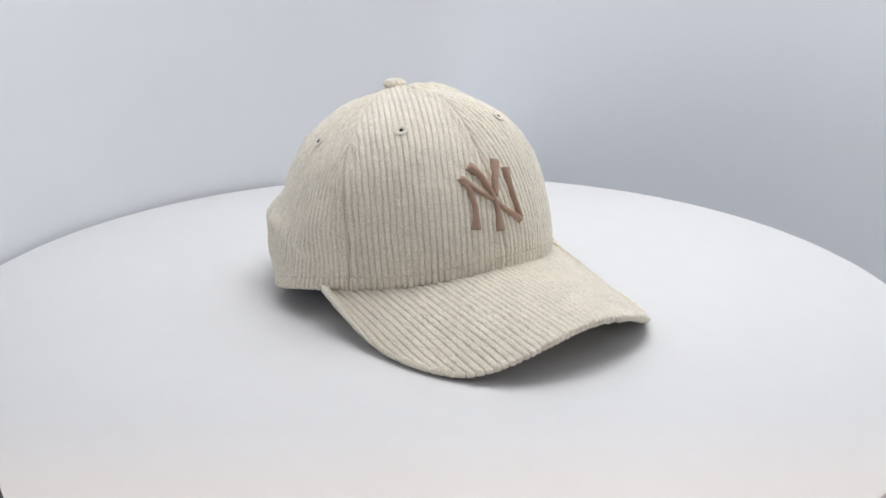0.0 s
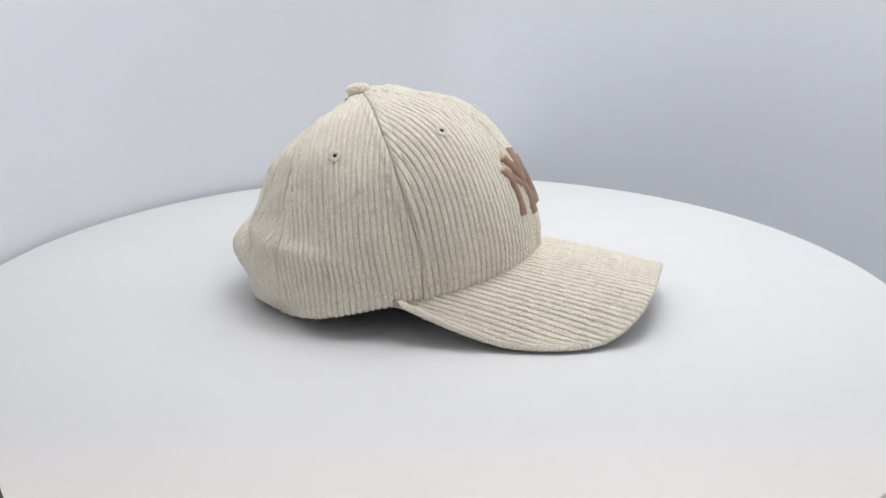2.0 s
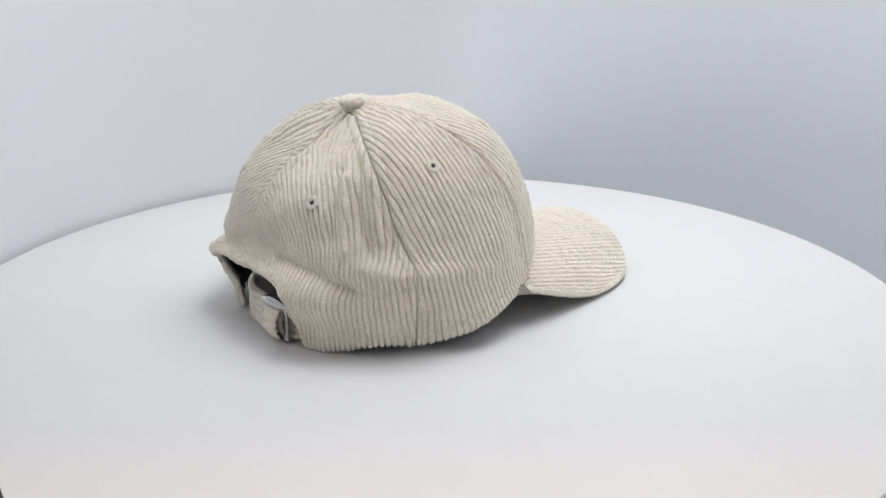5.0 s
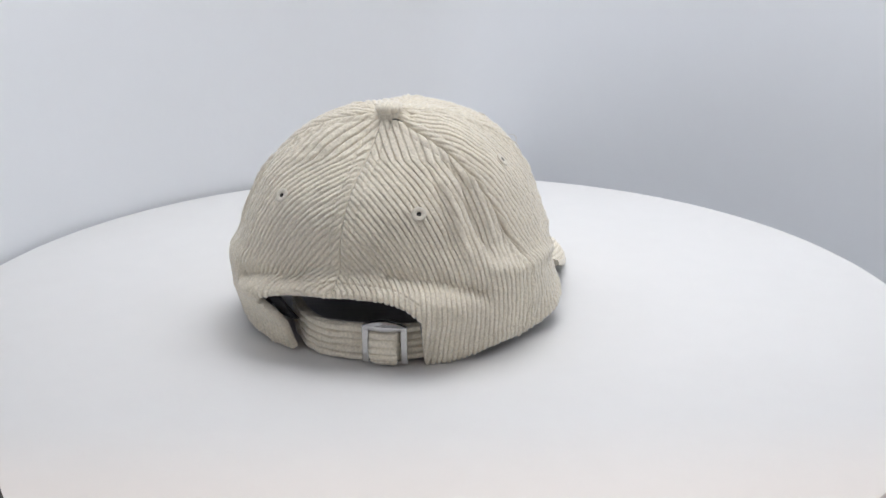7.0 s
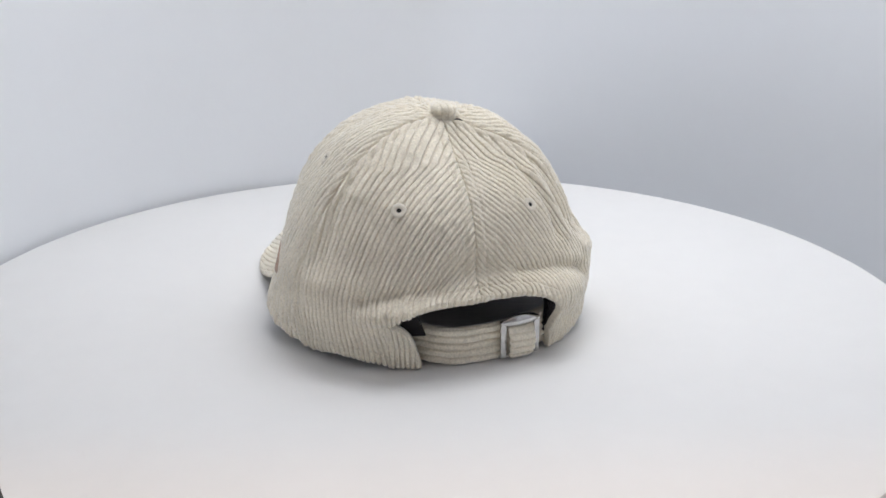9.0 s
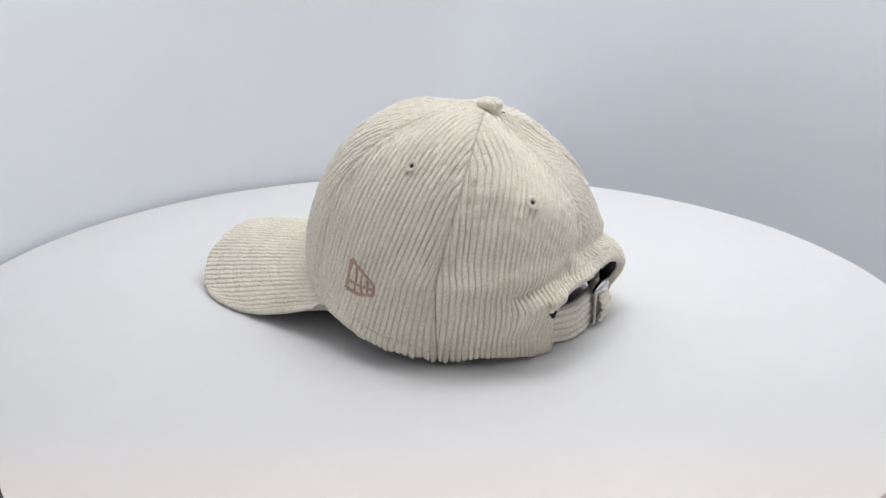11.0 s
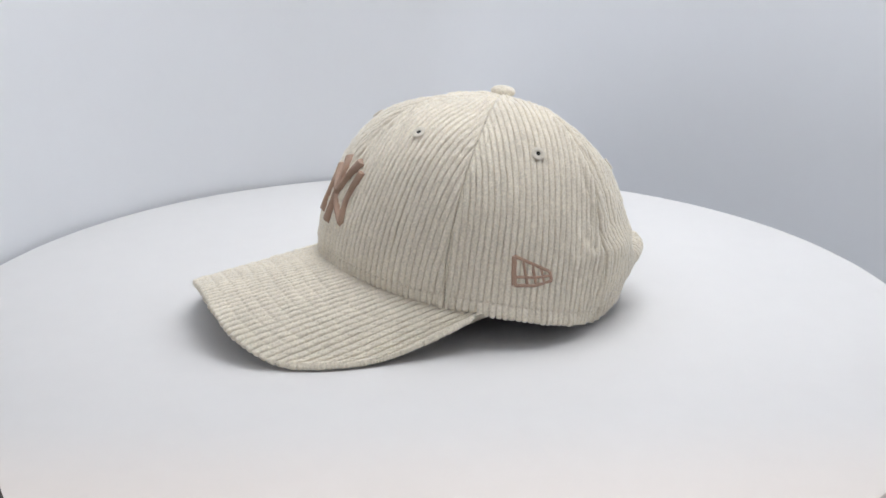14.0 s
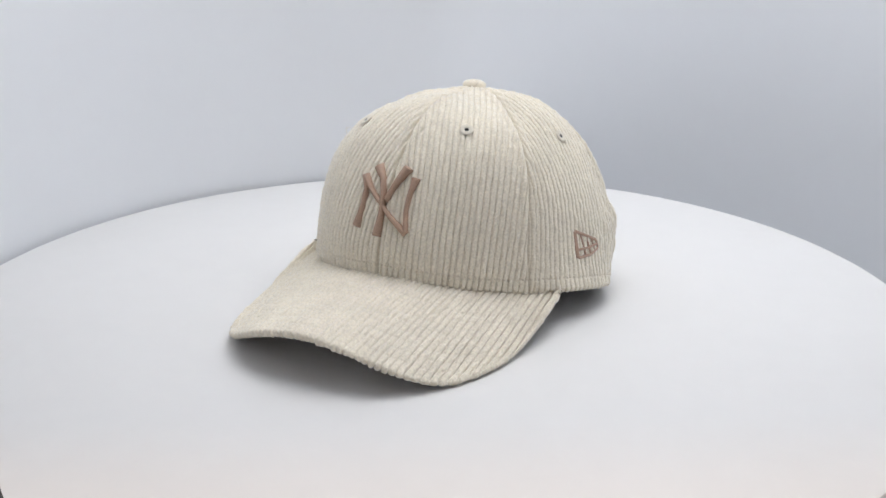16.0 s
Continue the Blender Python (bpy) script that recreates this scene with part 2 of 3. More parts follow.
def on_dir(d, lift=0.0):
    """The point of the crown's skin in direction d."""
    p, e = np.arctan2(d[..., 0], d[..., 1]), np.arcsin(np.clip(d[..., 2], -1, 1))
    return OC + d * (reach(p, e) + lift)[..., None]


def slerp(a, b, t):
    w = np.arccos(np.clip((a * b).sum(-1, keepdims=True), -1, 1))
    return (np.sin((1 - t) * w) * a + np.sin(t * w) * b) / np.sin(w)


def wale_height(w, depth, uneven):
    """Rounded ribs with narrow furrows; w counts ribs."""
    f = np.abs(2 * (w - np.floor(w)) - 1)
    top = np.abs(1 - f)
    return depth * (1 - (1 - top) ** 4.8) * (1 + 0.22 * uneven)


def crown_grid(a0, a1, rows):
    cols = int((a1 - a0) / 0.15) + 1
    az = np.radians(np.linspace(a0, a1, cols))
    az = (az + np.pi) % (2 * np.pi) - np.pi
    low, ring = direction(az, rim_elevation(az)), direction(az, np.full(cols, 0.19))
    n0 = rows // 3
    v = np.linspace(0, 1, n0, endpoint=False)[:, None, None]
    lower = slerp(np.broadcast_to(low, (n0, cols, 3)), np.broadcast_to(ring, (n0, cols, 3)), v)
    v = np.linspace(0, 0.988, rows - n0)[:, None, None]
    # the seams bow on their way up to the button
    half = direction(np.radians(np.interp(np.linspace(a0, a1, cols), SEAMS + [360.0], BOWED + [360.0])), np.full(cols, 0.78))
    pull = 2 * half - 0.5 * (ring + BUTTON)
    upper = unit((1 - v) ** 2 * ring + 2 * v * (1 - v) * pull + v * v * BUTTON)
    d = np.concatenate([lower, upper], 0)
    return az, d, on_dir(d)


def seam_dir(deg):
    a = np.array([radians(deg)])
    a = (a + np.pi) % (2 * np.pi) - np.pi
    return direction(a, np.array([0.0]))[0]


def relief(d, P, hem, e0, e1, a0, a1, phase):
    """Height of ribs, seams and stitching over the smooth form, on the panel from a0 to a1 degrees."""
    rad = np.linalg.norm(P - OC, axis=-1)
    mid = unit(np.cross(BUTTON, seam_dir((a0 + a1) / 2)))
    w = rad * np.arcsin(np.clip((d * mid).sum(-1), -1, 1))
    near = np.minimum(e0, e1)
    # the weave of the back panels runs down and away from the back seam
    if 188.0 in (a0, a1):
        es, way = (e0, -1.0) if a0 == 188.0 else (e1, 1.0)
        w = (w - way * 0.80 * np.clip(0.098 - P[..., 2], 0, 0.058) * np.exp(-(es / 0.07) ** 2)) / 1.14
    ribs = w / WALE + phase + 0.06 * wobble(P, 0.05) + 0.035 * wobble(P, 0.010)
    h = wale_height(ribs, 0.00155, wobble(P, 0.008))
    h = (h + 0.00010 * wobble(P, 0.0024)) * (1 - 0.6 * np.exp(-(near / 0.00035) ** 2))
    # rows of stitching beside the seams and above the hem, and the puckers that they draw
    pucker = wobble(P, 0.007) - wobble(P, 0.02)
    h = h + 0.00022 * pucker * (1 - np.exp(-(near / 0.001) ** 2)) * np.exp(-((near - 0.0035) / 0.0025) ** 2)
    h = h - 0.00055 * np.exp(-((near - 0.0058) / 0.0006) ** 2) * (0.6 + 0.4 * np.sin(hem / 0.0026 * 2 * np.pi))
    along = np.arctan2(d[..., 0], d[..., 1]) * 0.085
    h = h - 0.0009 * np.exp(-((hem - 0.0056) / 0.0006) ** 2) * (0.6 + 0.4 * np.sin(along / 0.0026 * 2 * np.pi))
    # the back seam lies flat, the others sink in a little more
    other = np.minimum(e0 if a0 != 188.0 else 1.0, e1 if a1 != 188.0 else 1.0)
    h = h - 0.00080 * np.exp(-(other / 0.0007) ** 2)
    h = h - 0.00018 * np.exp(-(near / 0.00035) ** 2) + 0.0006 * np.exp(-((near - 0.0030) / 0.0018) ** 2)
    top = step_fn(np.linalg.norm(P - on_dir(BUTTON[None])[0], axis=-1), 0.004, 0.012)
    return 0.0002 + (h - 0.0002) * top


def hemmed(Q, n, h):
    """Adds a rounded hem below the first row."""
    down = np.array([0, 0, -1.0])
    rows = [Q[0] - n[0] * back + down * (low + h[:, None] * k) for back, low, k in ((0.0040, 0.0, 0.2), (0.0030, 0.0006, 0.7), (0.0016, 0.0008, 0.9), (0.0005, 0.0004, 0.6))]
    Q = np.concatenate([np.array(rows), Q], 0)
    Q[..., 2] = np.maximum(Q[..., 2], 0.0002)
    return Q


def crown_panel(a0, a1, phase):
    az, d, P = crown_grid(a0, a1, 210)
    n = surface_frame(d)[1]
    e0, e1 = (np.linalg.norm(P - P[:, k:k + 1], axis=-1) for k in (0, P.shape[1] - 1))
    h = relief(d, P, np.linalg.norm(P - P[:1], axis=-1), e0, e1, a0, a1, phase)
    return hemmed(P + n * h[..., None], n, h[0])


def strap_tab(phase):
    """The lower corner of the back panel that reaches in over the strap."""
    t, v = np.linspace(0, 1, 90)[:, None], np.linspace(0, 1, 70)[None]
    z = 0.0018 + 0.0275 * t + 0 * v
    outer, inner = 218.2, 207.4 + 4.0 * t + 4.8 * t ** 6
    p = np.radians((outer + (inner - outer) * v) - 360)
    e = np.zeros_like(p)
    for _ in range(30):
        e = 0.5 * e + 0.5 * np.arcsin(np.clip((z - OC[2]) / reach(p, e), -0.9, 0.9))
    d = direction(p, e)
    P, n = surface_frame(d)
    h = relief(d, P, 0.02 + 0 * z, np.abs(np.degrees(p) + 172) * 0.0016, 0.05 + 0 * z, 188.0, 249.0, phase) + 0.0002
    Q = P + n * h[..., None]
    Q[:, -1] -= n[:, -1] * 0.002
    Q[:, -2] -= n[:, -2] * 0.0006
    Q[..., 2] = np.maximum(Q[..., 2], 0.0002)
    back = (P - n * 0.0022)[:, ::-1]
    return np.concatenate([Q, back], 1)


def surface_frame(d, lift=0.0):
    """Point and outward normal of the crown in direction d."""
    P = on_dir(d, lift)
    t1 = unit(np.cross(d, np.array([0.31, 0.2, 0.93])))
    t2 = np.cross(d, t1)
    s = 0.01
    A = on_dir(unit(d + t1 * s)) - on_dir(unit(d - t1 * s))
    B = on_dir(unit(d + t2 * s)) - on_dir(unit(d - t2 * s))
    n = unit(np.cross(A, B))
    return P, n * np.sign((n * d).sum(-1, keepdims=True))


def front_point(x, z):
    """Direction of the crown's front at the given sideways place and height."""
    y = 0.08
    for _ in range(30):
        v = np.array([x, y, z - OC[2]])
        r = np.linalg.norm(v)
        y += (reach(np.arctan2(v[0], v[1]), np.arcsin(v[2] / r)) - r) * r / v[1] * 0.7
    return unit(np.array([x, y, z - OC[2]]))


def side_point(y, z):
    x = -0.08
    for _ in range(30):
        v = np.array([x, y - OC[1], z - OC[2]])
        r = np.linalg.norm(v)
        x += (reach(np.arctan2(v[0], v[1]), np.arcsin(v[2] / r)) - r) * r / v[0] * 0.7
    return unit(np.array([x, y - OC[1], z - OC[2]]))


def stitched_bar(path, widths, high, sink):
    """A raised bar of satin stitches that follows the crown along directions."""
    path = np.array(path)
    seg = np.concatenate([[0], np.cumsum(np.linalg.norm(np.diff(path, axis=0), axis=1))])
    n = max(int(seg[-1] * 0.09 / 0.00035), 16)
    t = np.linspace(0, seg[-1], n)
    # smooth course through the given points
    D = np.stack([np.interp(t, seg, path[:, k]) for k in range(3)], -1)
    for _ in range(max(2, n // 12)):
        D[1:-1] = (D[:-2] + 2 * D[1:-1] + D[2:]) / 4
    D = unit(D)
    P, N = surface_frame(D)
    tan = unit(np.gradient(P, axis=0))
    side = unit(np.cross(N, tan))
    wd = np.interp(t, np.linspace(0, seg[-1], len(widths)), widths)
    ang = np.linspace(-0.25, np.pi + 0.25, 13)
    stitch = 1 + 0.05 * np.sin(np.arange(n) * 2.1)
    endcap = np.minimum(1, np.sqrt(np.clip(np.minimum(np.arange(n), np.arange(n)[::-1]) / 3.0, 0.02, 1)))
    C = np.cos(ang)[None, :, None] * side[:, None] * (wd / 2 * stitch)[:, None, None]
    H = N[:, None] * (sink + high * np.maximum(np.sin(ang), -0.3)[None, :, None] ** 1.0 * (endcap * stitch)[:, None, None])
    G = P[:, None] + C + H
    top, tail = G[:1].mean(1, keepdims=True), G[-1:].mean(1, keepdims=True)
    return np.concatenate([np.repeat(top, 13, 1), G, np.repeat(tail, 13, 1)], 0)


def joined(name, grids, flip=False):
    """Several point grids in one mesh."""
    bm = bmesh.new()
    for g in grids:
        me = grid_mesh("piece", g, flip=flip)
        bm.from_mesh(me)
        bpy.data.meshes.remove(me)
    me = bpy.data.meshes.new(name)
    bmesh.ops.recalc_face_normals(bm, faces=bm.faces[:])
    bm.to_mesh(me)
    bm.free()
    return me


# ---------------------------------------------------------------- the brim
BRIM_W, BRIM_Y, BRIM_L, BRIM_P, BRIM_Q = (0.0852, 0.0011, 0.1361, 0.6763, 0.6246)
BRIM_Z, BRIM_S, BRIM_K2, BRIM_K4, BRIM_M = (0.0449, -0.1631, 2.5418, 0.0753, 2.7526)


def brim_height(x, y):
    return BRIM_Z + BRIM_S * (y - BRIM_Y) - BRIM_K2 * x * x - BRIM_K4 * 1000 * x ** 4 - BRIM_M * 10 * x * x * (y - BRIM_Y)


def brim_mesh():
    cols, rows = 900, 110
    s = np.linspace(-np.pi / 2, np.pi / 2, 4001)
    x = BRIM_W * np.sign(np.sin(s)) * np.abs(np.sin(s)) ** BRIM_P
    y = BRIM_Y + BRIM_L * np.abs(np.cos(s) + 1e-9) ** BRIM_Q
    arc = np.concatenate([[0], np.cumsum(np.hypot(np.diff(x), np.diff(y)))])
    u = np.linspace(0, arc[-1], cols)
    xo, yo = np.interp(u, arc, x), np.interp(u, arc, y)
    for _ in range(30):
        yo[1:-1] = (yo[:-2] + 2 * yo[1:-1] + yo[2:]) / 4
        xo[1:-1] = (xo[:-2] + 2 * xo[1:-1] + xo[2:]) / 4
    # inner edge follows the crown's rim at matching sideways places
    fine = np.radians(np.linspace(-69, 70, 800))
    rp = skin(fine, rim_elevation(fine))
    want = np.clip(xo / BRIM_W, -1, 1) * np.where(xo < 0, -rp[0, 0], rp[-1, 0])
    az = np.interp(want, rp[:, 0], fine)
    inner = skin(az, rim_elevation(az))
    # the corners tuck in under the crown's hem
    tuck = np.exp(-(np.minimum(u, arc[-1] - u) / 0.009) ** 2)
    xo, yo = xo - np.sign(xo) * 0.0045 * tuck, yo + 0.0015 * tuck
    b = np.linspace(0, 1, rows)[:, None]
    pull = unit(inner[:, :2] - OC[:2]) * 0.004
    xi, yi = inner[:, 0] - pull[:, 0], inner[:, 1] - pull[:, 1]
    X, Y = xi + (xo - xi) * b, yi + (yo - yi) * b
    off = inner[:, 2] - 0.0011 - 0.0003 * tuck - brim_height(xi, yi)
    Z = brim_height(X, Y) + off * (1 - b) ** 1.6
    Z = Z + 0.0020 * b
    Z = 0.0034 + 0.0012 * np.logaddexp(0, (Z - 0.0034) / 0.0012)
    P = np.stack([X, Y, Z], -1)
    n = unit(np.cross(np.gradient(P, axis=1), np.gradient(P, axis=0)))
    n = n * np.sign(n[..., 2:])
    ribs = X / BRIM_WALE + 0.3 + 0.03 * wobble(P, 0.05) + 0.02 * wobble(P, 0.010)
    h = wale_height(ribs, 0.00145, wobble(P, 0.008)) + 0.00008 * wobble(P, 0.0024)
    # rows of stitching that follow the outer edge
    inset = np.linalg.norm(P - P[-1:], axis=-1)
    run = np.broadcast_to(u[None], inset.shape)
    for k in range(1, 9):
        h = h - 0.00065 * np.exp(-((inset - 0.0072 * k) / 0.0007) ** 2) * (0.6 + 0.4 * np.sin(run / 0.003 * 2 * np.pi))
    thick = 0.0019
    top = P + n * h[..., None]
    mid = P - n * thick / 2
    outward = unit(np.stack([np.gradient(yo), -np.gradient(xo), np.zeros(cols)], -1))
    outward = outward * np.sign((outward * (P[-1] - OC)).sum(-1, keepdims=True))
    edge = []
    frayed = wobble(P[-1], 0.004) + wobble(P[-1], 0.0018)
    for a in np.radians([25, 55, 90, 125, 155]):
        rr = thick / 2 + 0.0002 * frayed + h[-1] * 1.1 * np.abs(outward[:, 1]) ** 1.5 + 0.0002 * (1 - np.abs(outward[:, 1]))
        edge.append(mid[-1] + outward * (np.sin(a) * rr)[:, None] + n[-1] * (np.cos(a) * rr)[:, None])
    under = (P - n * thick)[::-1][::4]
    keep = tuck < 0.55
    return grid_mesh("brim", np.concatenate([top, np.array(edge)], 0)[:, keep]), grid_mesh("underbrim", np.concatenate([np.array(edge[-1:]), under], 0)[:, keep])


# ---------------------------------------------------------------- the cap
NAP = 26000


def build_cap():
    cap = new("baseball_cap")
    tagged(cap, "cream wide-wale corduroy baseball cap standing on the turntable", "cap")
    bounds = SEAMS + [360.0]
    for k in range(6):
        Q = crown_panel(bounds[k], bounds[k + 1], 0.5 * (k % 2))
        panel = part("crown_panel", grid_mesh("crown_panel", Q), CORD, cap)
        if bounds[k] == 188.0:
            part("strap_tab", grid_mesh("strap_tab", strap_tab(0.5 * (k % 2)), flip=True), CORD, panel)
    # dark inside
    az = np.radians(np.linspace(-180, 180, 241))
    low = direction(az, rim_elevation(az))
    d = slerp(np.broadcast_to(low, (50, 241, 3)), np.broadcast_to(BUTTON, (50, 241, 3)), np.linspace(0, 0.999, 50)[:, None, None])
    part("lining", grid_mesh("lining", on_dir(d, -0.0036)), LINING, cap, "charcoal cloth lining inside the crown")
    az = np.radians(np.linspace(-143, 160, 220))
    low = direction(az, rim_elevation(az))
    vs = np.linspace(0.0, 0.2, 12)[:, None, None]
    d = slerp(np.broadcast_to(low, (12, 220, 3)), np.broadcast_to(BUTTON, (12, 220, 3)), vs)
    part("sweatband", grid_mesh("sweatband", np.concatenate([on_dir(d, -0.0042), on_dir(d, -0.0056)[::-1]], 0)), SWEAT, cap, "black cloth sweatband inside the rim")
    # the sweatband's end shows in the corner of the opening
    t, v = np.linspace(0, 1, 16)[:, None], np.linspace(0, 1, 16)[None]
    z = 0.018 + 0.017 * t + 0 * v
    p = np.radians(214.0 - (8.0 - 2.5 * t) * v - 360)
    e = np.arcsin((z - OC[2]) / 0.09)
    d = direction(p, e)
    part("sweatband_end", grid_mesh("sweatband_end", np.concatenate([on_dir(d, -0.0046), on_dir(d, -0.0060)[:, ::-1]], 1)), SWEAT, cap, "black end of the sweatband beside the opening")
    # brim
    top, under = brim_mesh()
    brim = part("brim", top, CORD, cap)
    part("underbrim", under, UNDER, brim, "underside of the brim, a darker cream than its top")
    # fuzzy nap that stands off the ribs
    rnd = np.random.RandomState(11)
    fuzzy = [ob for ob in cap.children if ob.name.startswith(("crown_panel", "brim"))]
    V, N = [], []
    for ob in fuzzy:
        me = ob.data
        co, no = np.zeros(3 * len(me.vertices), np.float32), np.zeros(3 * len(me.vertices), np.float32)
        me.vertices.foreach_get("co", co)
        me.vertex_normals.foreach_get("vector", no)
        V.append(co.reshape(-1, 3)), N.append(no.reshape(-1, 3))
    V, N = np.concatenate(V), np.concatenate(N)
    pick = rnd.choice(len(V), NAP, replace=False)
    V, N = V[pick], N[pick]
    lean = unit(N + 0.75 * rnd.normal(size=V.shape))
    side = unit(np.cross(lean, rnd.normal(size=V.shape))) * 0.00006
    tip = V + lean * rnd.uniform(0.0004, 0.0013, (NAP, 1))
    tip[:, 2] = np.maximum(tip[:, 2], 0.0003)
    tri = np.stack([V - side, V + side, tip], 1).reshape(-1, 3)
    me = bpy.data.meshes.new("nap")
    me.from_pydata(tri.tolist(), [], np.arange(3 * NAP).reshape(-1, 3).tolist())
    nap = part("nap", me, CORD, cap, "short fuzzy cotton nap on the corduroy")
    nap["kind"] = "stuff"
    # covered button
    bp, bn = surface_frame(unit(np.array([-0.0020, -0.0182, 0.089])))
    r = np.linspace(0.0001, 1, 24)
    prof = np.stack([0.0066 * np.sin(r * 2.4) ** 0.8, 0.0032 * np.cos(r * 2.4)], -1)
    prof[:, 1] += 0.0021
    prof = np.concatenate([prof, [(0.0057, -0.0010), (0.0054, -0.0040)]])
    G = lathe(prof, 120)
    ribs = G[..., 0] / 0.0032 + 0.1
    h = wale_height(ribs, 0.0011, np.zeros(ribs.shape))
    G = G * (1 + (h / 0.0074)[..., None] * 0.8)
    G[..., 2] += 0.0001
    me = grid_mesh("button", G, True)
    button = part("button", me, CORD, cap, "corduroy-covered top button")
    button.matrix_local = Matrix.Translation(bp) @ Vector(bn + np.array([0, 0, 3.0])).to_track_quat("Z", "Y").to_matrix().to_4x4()
    # eyelets
    ang = np.linspace(0, 2 * np.pi, 10, endpoint=False)
    tor = np.array([(0.0025 + 0.0014 * math.cos(a), 0.0002 + 0.00055 * math.sin(a)) for a in np.append(ang, ang[0])])
    ring = lathe(tor, 40)
    stitch = 1 + 0.06 * np.sin(np.arange(40) * np.pi / 2 * 1.0)
    ring[..., 2] *= stitch
    ring_me, hole_me = grid_mesh("eyelet", ring, True), grid_mesh("hole", lathe([(0.0001, 0.0003), (0.0012, 0.0003)], 20), True)
    ring_me.materials.append(EYELET)
    hole_me.materials.append(HOLE)
    for a, e in ((38.5, 52.6), (98.5, 47.2), (157.4, 33.9), (-144.8, 33.2), (-95.3, 46.4), (-31.8, 53.6)):
        p, n = surface_frame(direction(np.array(radians(a)), np.array(radians(e))), 0.0018)
        ob = new("eyelet", ring_me)
        ob.parent = cap
        ob["label"] = "off-white stitched ventilation eyelet"
        ob.matrix_local = Matrix.Translation(p) @ Vector(n).to_track_quat("Z", "Y").to_matrix().to_4x4()
        ho = new("hole", hole_me)
        ho.parent = ob
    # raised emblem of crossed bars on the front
    def fp(*xz):
        return [front_point(x / 1000, z / 1000) for x, z in xz]
    bars = [(fp((18.2, 82.6), (14.6, 75.5), (14.4, 67), (16.5, 56)), (5.4, 3.4, 3.3, 3.6, 4.2, 6.4)),
            (fp((17.8, 82), (10.9, 75.7), (2.8, 69.8), (-4.1, 63.8), (-14.5, 56.5)), (5.2, 3.4, 3.2, 3.2, 3.4, 4.8)),
            (fp((-13.4, 84), (-12.2, 74.9), (-12.2, 67.6), (-14.2, 57)), (5.4, 3.3, 3.1, 3.1, 3.6)),
            (fp((10.9, 87.6), (5.4, 81.7), (2.2, 72.7), (1.4, 65.3), (2.2, 53.5)), (6.4, 4.2, 3.5, 3.5, 4.0, 6.2)),
            (fp((-7.8, 88.4), (-3.4, 80.7), (0.5, 71)), (6.4, 3.9, 3.3))]
    part("emblem", joined("emblem", [stitched_bar(p, np.array(w) / 1060, 0.0029, 0.0010 + 0.0002 * i) for i, (p, w) in enumerate(bars)]), THREAD, cap,
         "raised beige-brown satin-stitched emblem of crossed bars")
    # small outlined pennant on the side
    def sp(*yz):
        return [side_point(y / 1000, z / 1000) for y, z in yz]
    lines = [(sp((-9.6, 49.4), (-7.9, 34.3)), 2.2), (sp((-9.6, 49.4), (-27.2, 40.3)), 1.3), (sp((-7.9, 34.3), (-18.1, 33.6), (-27.9, 35.5)), 1.3),
             (sp((-27.2, 40.3), (-27.9, 35.5)), 1.3), (sp((-9.2, 38.6), (-18.5, 37.8), (-27.7, 38.1)), 1.1), (sp((-14.0, 46.3), (-14.6, 34.0)), 1.2),
             (sp((-18.5, 44.2), (-19.2, 33.8)), 1.2), (sp((-22.9, 41.9), (-23.4, 34.6)), 1.1)]
    part("side_emblem", joined("side_emblem", [stitched_bar(p, (w / 740, w / 740), 0.0006, 0.0014) for p, w in lines]), THREAD, cap,
         "flat brown stitched outline of a pennant")
    # loose ends of thread
    def thread(name, mat, ends, lift, r, label):
        a = np.linspace(0, 1, 24)
        p = np.radians(ends[0][0] + (ends[1][0] - ends[0][0]) * a)
        e = np.radians(ends[0][1] + (ends[1][1] - ends[0][1]) * a + 0.5 * np.sin(a * 3.1))
        C, n = surface_frame(direction(p, e))
        C = C + n * (0.0014 + lift * np.sin(np.pi * a))[:, None]
        tn = unit(np.gradient(C, axis=0))
        sd = np.cross(tn, n)
        q = np.linspace(0, 2 * np.pi, 6, endpoint=False)
        G = C[:, None] + r * (np.cos(q)[None, :, None] * sd[:, None] + np.sin(q)[None, :, None] * n[:, None])
        part(name, grid_mesh(name, G, True), mat, cap, label)
    thread("thread_end", HOLE, ((165, 74.3), (177, 74.9)), 0.0003, 0.00034, "short black thread end")
    thread("thread_end", EYELET, ((65.4, 49.0), (68.0, 40.0)), 0.0020, 0.00016, "loose pale thread")
    thread("thread_end", EYELET, ((56.1, 47.0), (61.0, 43.0)), 0.0030, 0.00014, "loose pale thread")
    # adjustable strap across the opening
    xs = np.linspace(-0.050, 0.044, 180)
    ys = -0.1070 + 5.2 * (xs + 0.005) ** 2 + 22.0 * np.clip(-0.018 - xs, 0, 1) ** 2
    zs = np.linspace(0, 1, 60)
    lo, hi = 0.0008 + 0.0035 * np.clip((np.abs(xs + 0.005) - 0.02) / 0.03, 0, 1), 0.0205 + 0.002 * np.clip((np.abs(xs + 0.005) - 0.02) / 0.03, 0, 1)
    G = np.stack([np.broadcast_to(xs, (60, 180)), np.broadcast_to(ys, (60, 180)), lo + (hi - lo) * zs[:, None]], -1)
    tn = unit(np.stack([np.gradient(xs), np.gradient(ys), 0 * xs], -1))
    out = np.stack([tn[:, 1], -tn[:, 0], 0 * xs], -1)
    h = wale_height(np.broadcast_to(zs[:, None] * 5.0 + 0.02, (60, 180)) + 0.04 * wobble(G, 0.02), 0.0023, wobble(G, 0.01)) + 0.0001 * wobble(G, 0.003)
    F = G + out * h[..., None]
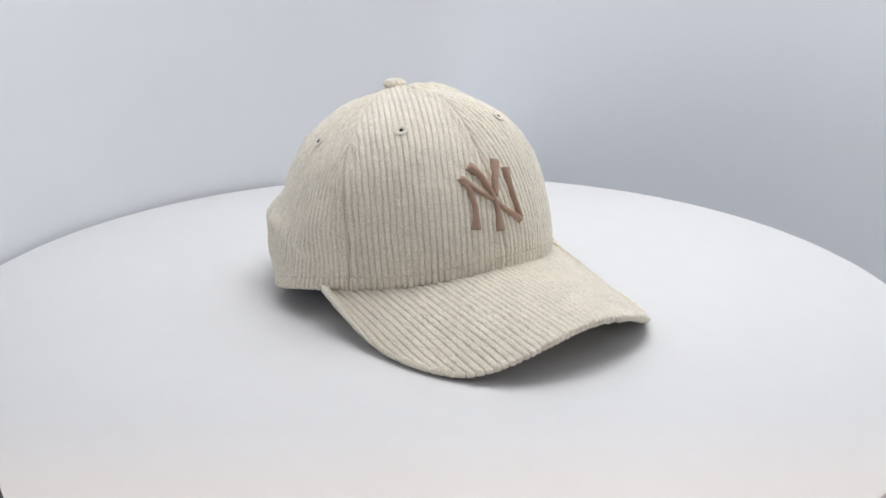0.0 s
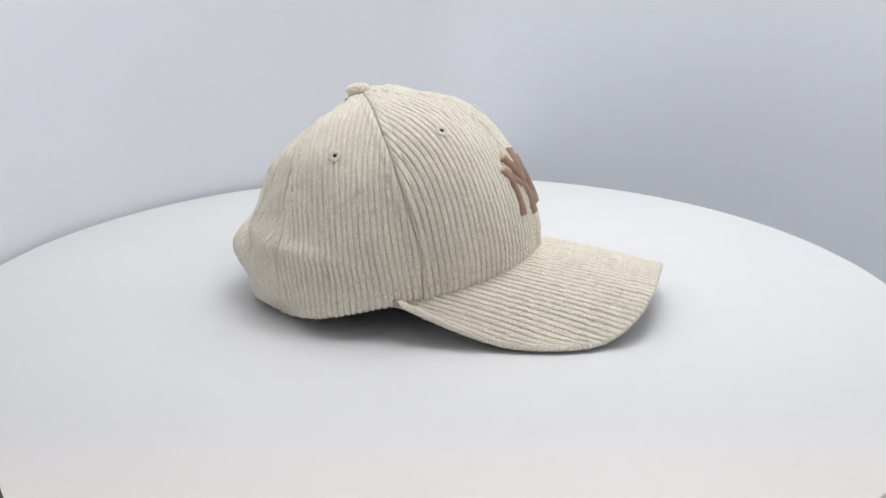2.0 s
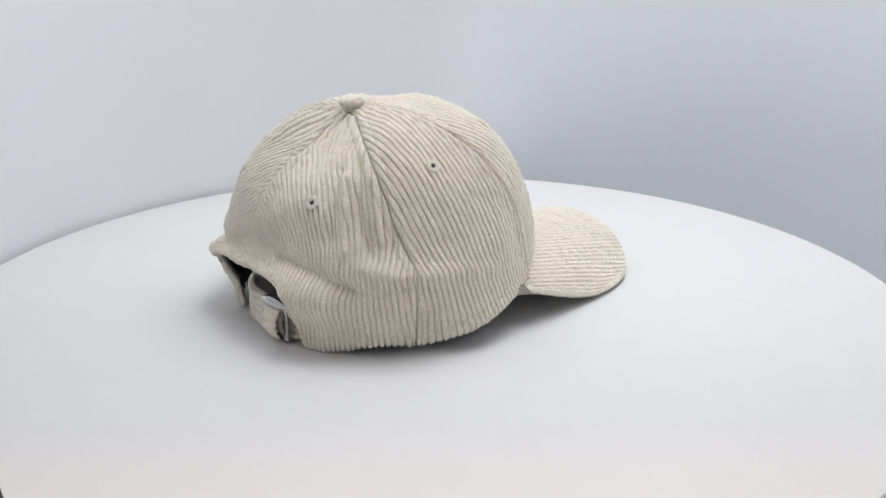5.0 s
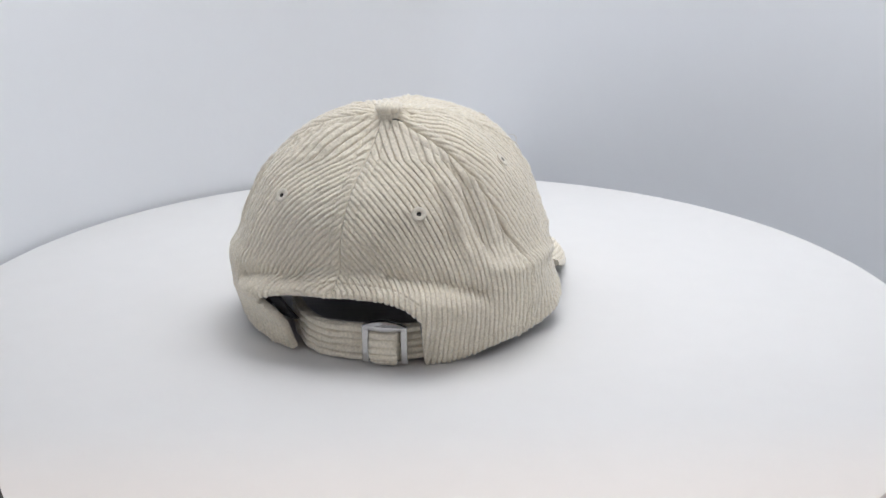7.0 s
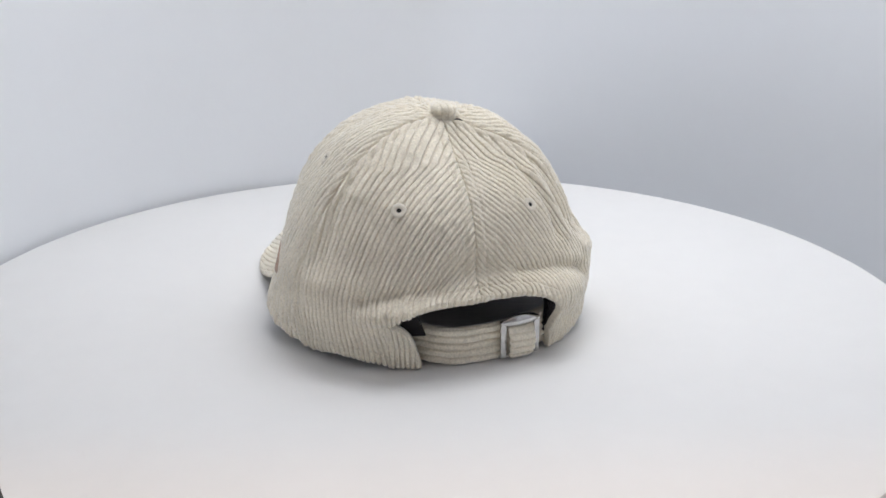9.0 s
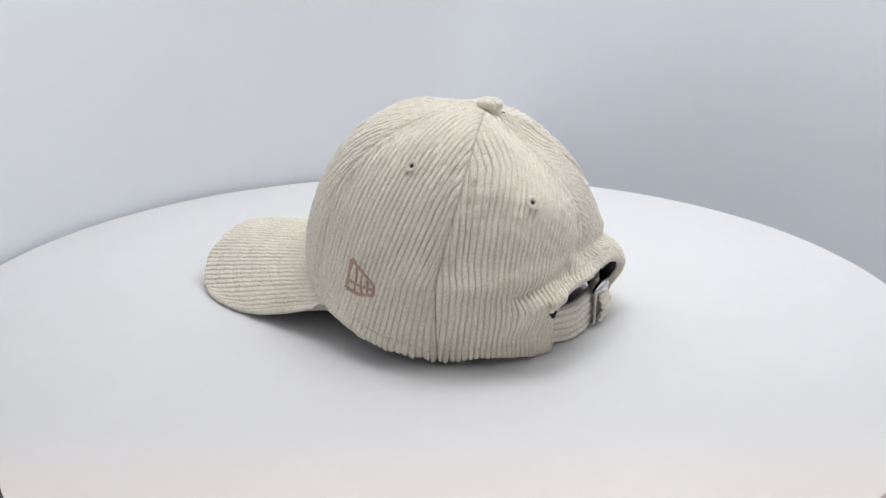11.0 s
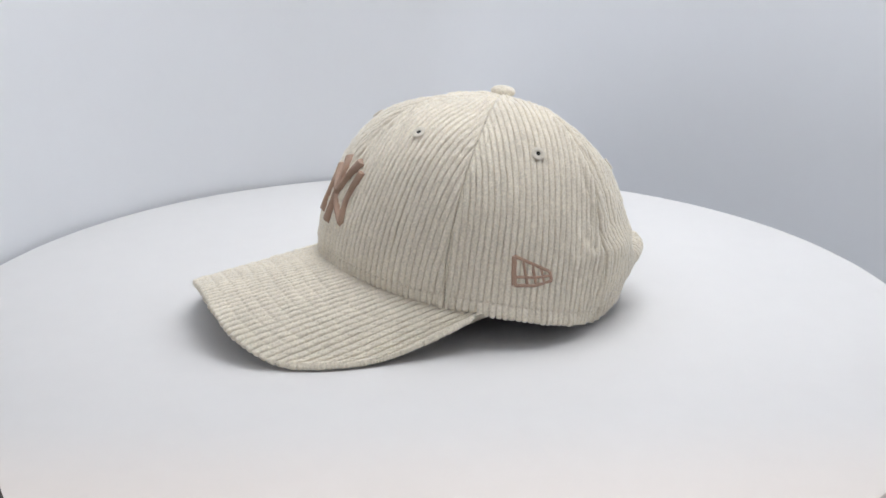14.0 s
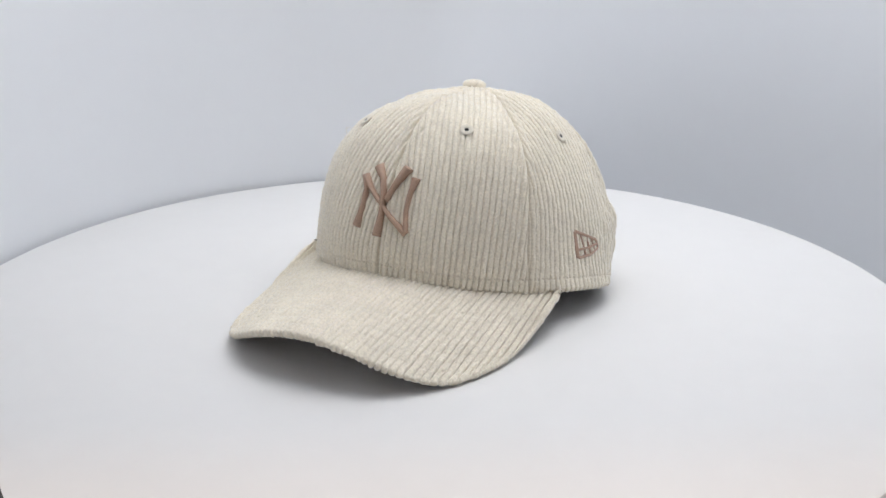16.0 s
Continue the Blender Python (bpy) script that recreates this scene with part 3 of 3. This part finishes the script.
    B = (G - out * 0.0022)[::-1]
    strap = part("strap", grid_mesh("strap", np.concatenate([F, B, F[:1]], 0), flip=True), CORD, cap)
    # folded loop of the strap through the buckle
    bx, by = 0.0128, -0.1070
    a = np.linspace(0, 1, 60)
    loopw = np.linspace(-0.0074, 0.0074, 50)
    prof_y = -0.0022 - 0.0052 * np.sin(np.pi * (0.08 + 0.84 * a)) ** 0.8
    prof_z = 0.0008 + 0.0186 * a
    G = np.stack([bx + loopw * (1 - 0.28 * np.exp(-(a / 0.10) ** 2))[:, None], np.broadcast_to((by + 0.0015 + prof_y)[:, None], (60, 50)), np.broadcast_to(prof_z[:, None], (60, 50))], -1)
    h = wale_height(np.broadcast_to(a[:, None] * 5.0 + 0.05, (60, 50)), 0.0018, wobble(G, 0.01))
    F = G.copy()
    F[..., 1] -= h + 0.0010 * (1 - (loopw / 0.0074) ** 6)
    B = G[::-1] + np.array([0, 0.0024, 0])
    part("strap_loop", grid_mesh("strap_loop", np.concatenate([F, B, F[:1]], 0), flip=True), CORD, strap)
    # metal slide buckle
    buckle = part("buckle", bevel_box(0.0232, 0.0022, 0.0018, 0.0004, (0, 0.0006, 0.0024)), METAL, cap, "brushed nickel slide buckle on the strap")
    buckle.matrix_local = pose(bx, by - 0.0030, 0.0, 0, 0, 5.0)
    for sx in (-1, 1):
        part("side_bar", bevel_box(0.0034, 0.0014, 0.0200, 0.0004, (sx * 0.0100, -0.0006, 0.0122)), METAL, buckle)
    t = np.linspace(-1, 1, 30)
    ang = np.linspace(0, 2 * np.pi, 20, endpoint=False)
    arch = np.stack([np.stack([np.full(20, 0.0112 * tt), -0.0016 * (1 - tt * tt) + (0.0012 + 0.0016 * (1 - tt * tt)) * np.cos(ang),
                               0.0212 + 0.0010 * (1 - tt * tt) + (0.0012 + 0.0022 * (1 - tt * tt)) * np.sin(ang)], -1) for tt in t])
    part("top_bar", grid_mesh("top_bar", arch, True), METAL, buckle)
    return cap


cap = build_cap()


def build_post():
    """A black rounded post at the tent's front, just outside the turntable, added to fill the view's dark lower left
    corner.
    """
    R = 0.02
    prof = [(0.0001, 0.055), (R * 0.5, 0.054), (R * 0.8, 0.051), (R * 0.95, 0.046), (R, 0.038), (R, -0.1845), (R - 0.002, -0.1875), (0.0001, -0.1875)]
    post = part("post", grid_mesh("post", lathe(prof, 48), True, flip=True), DARK)
    post.location = (-0.1562, -0.29, -0.0025)
    tagged(post, "black rounded post added beside the turntable for the dark corner", "post")


build_post()


# ---------------------------------------------------------------- what moves
def motions():
    seat = pose(-0.00588, 0, 0.0, 0, -0.31, 3.51)
    rows_table, rows_cap = [], []
    for k in range(65):
        t = k * 0.25
        turn = pose(0, 0, 0, 0, 0, spin(t))
        rows_table.append((t, turn))
        rows_cap.append((t, turn @ seat))
    walk(turntable, rows_table)
    walk(cap, rows_cap)


motions()
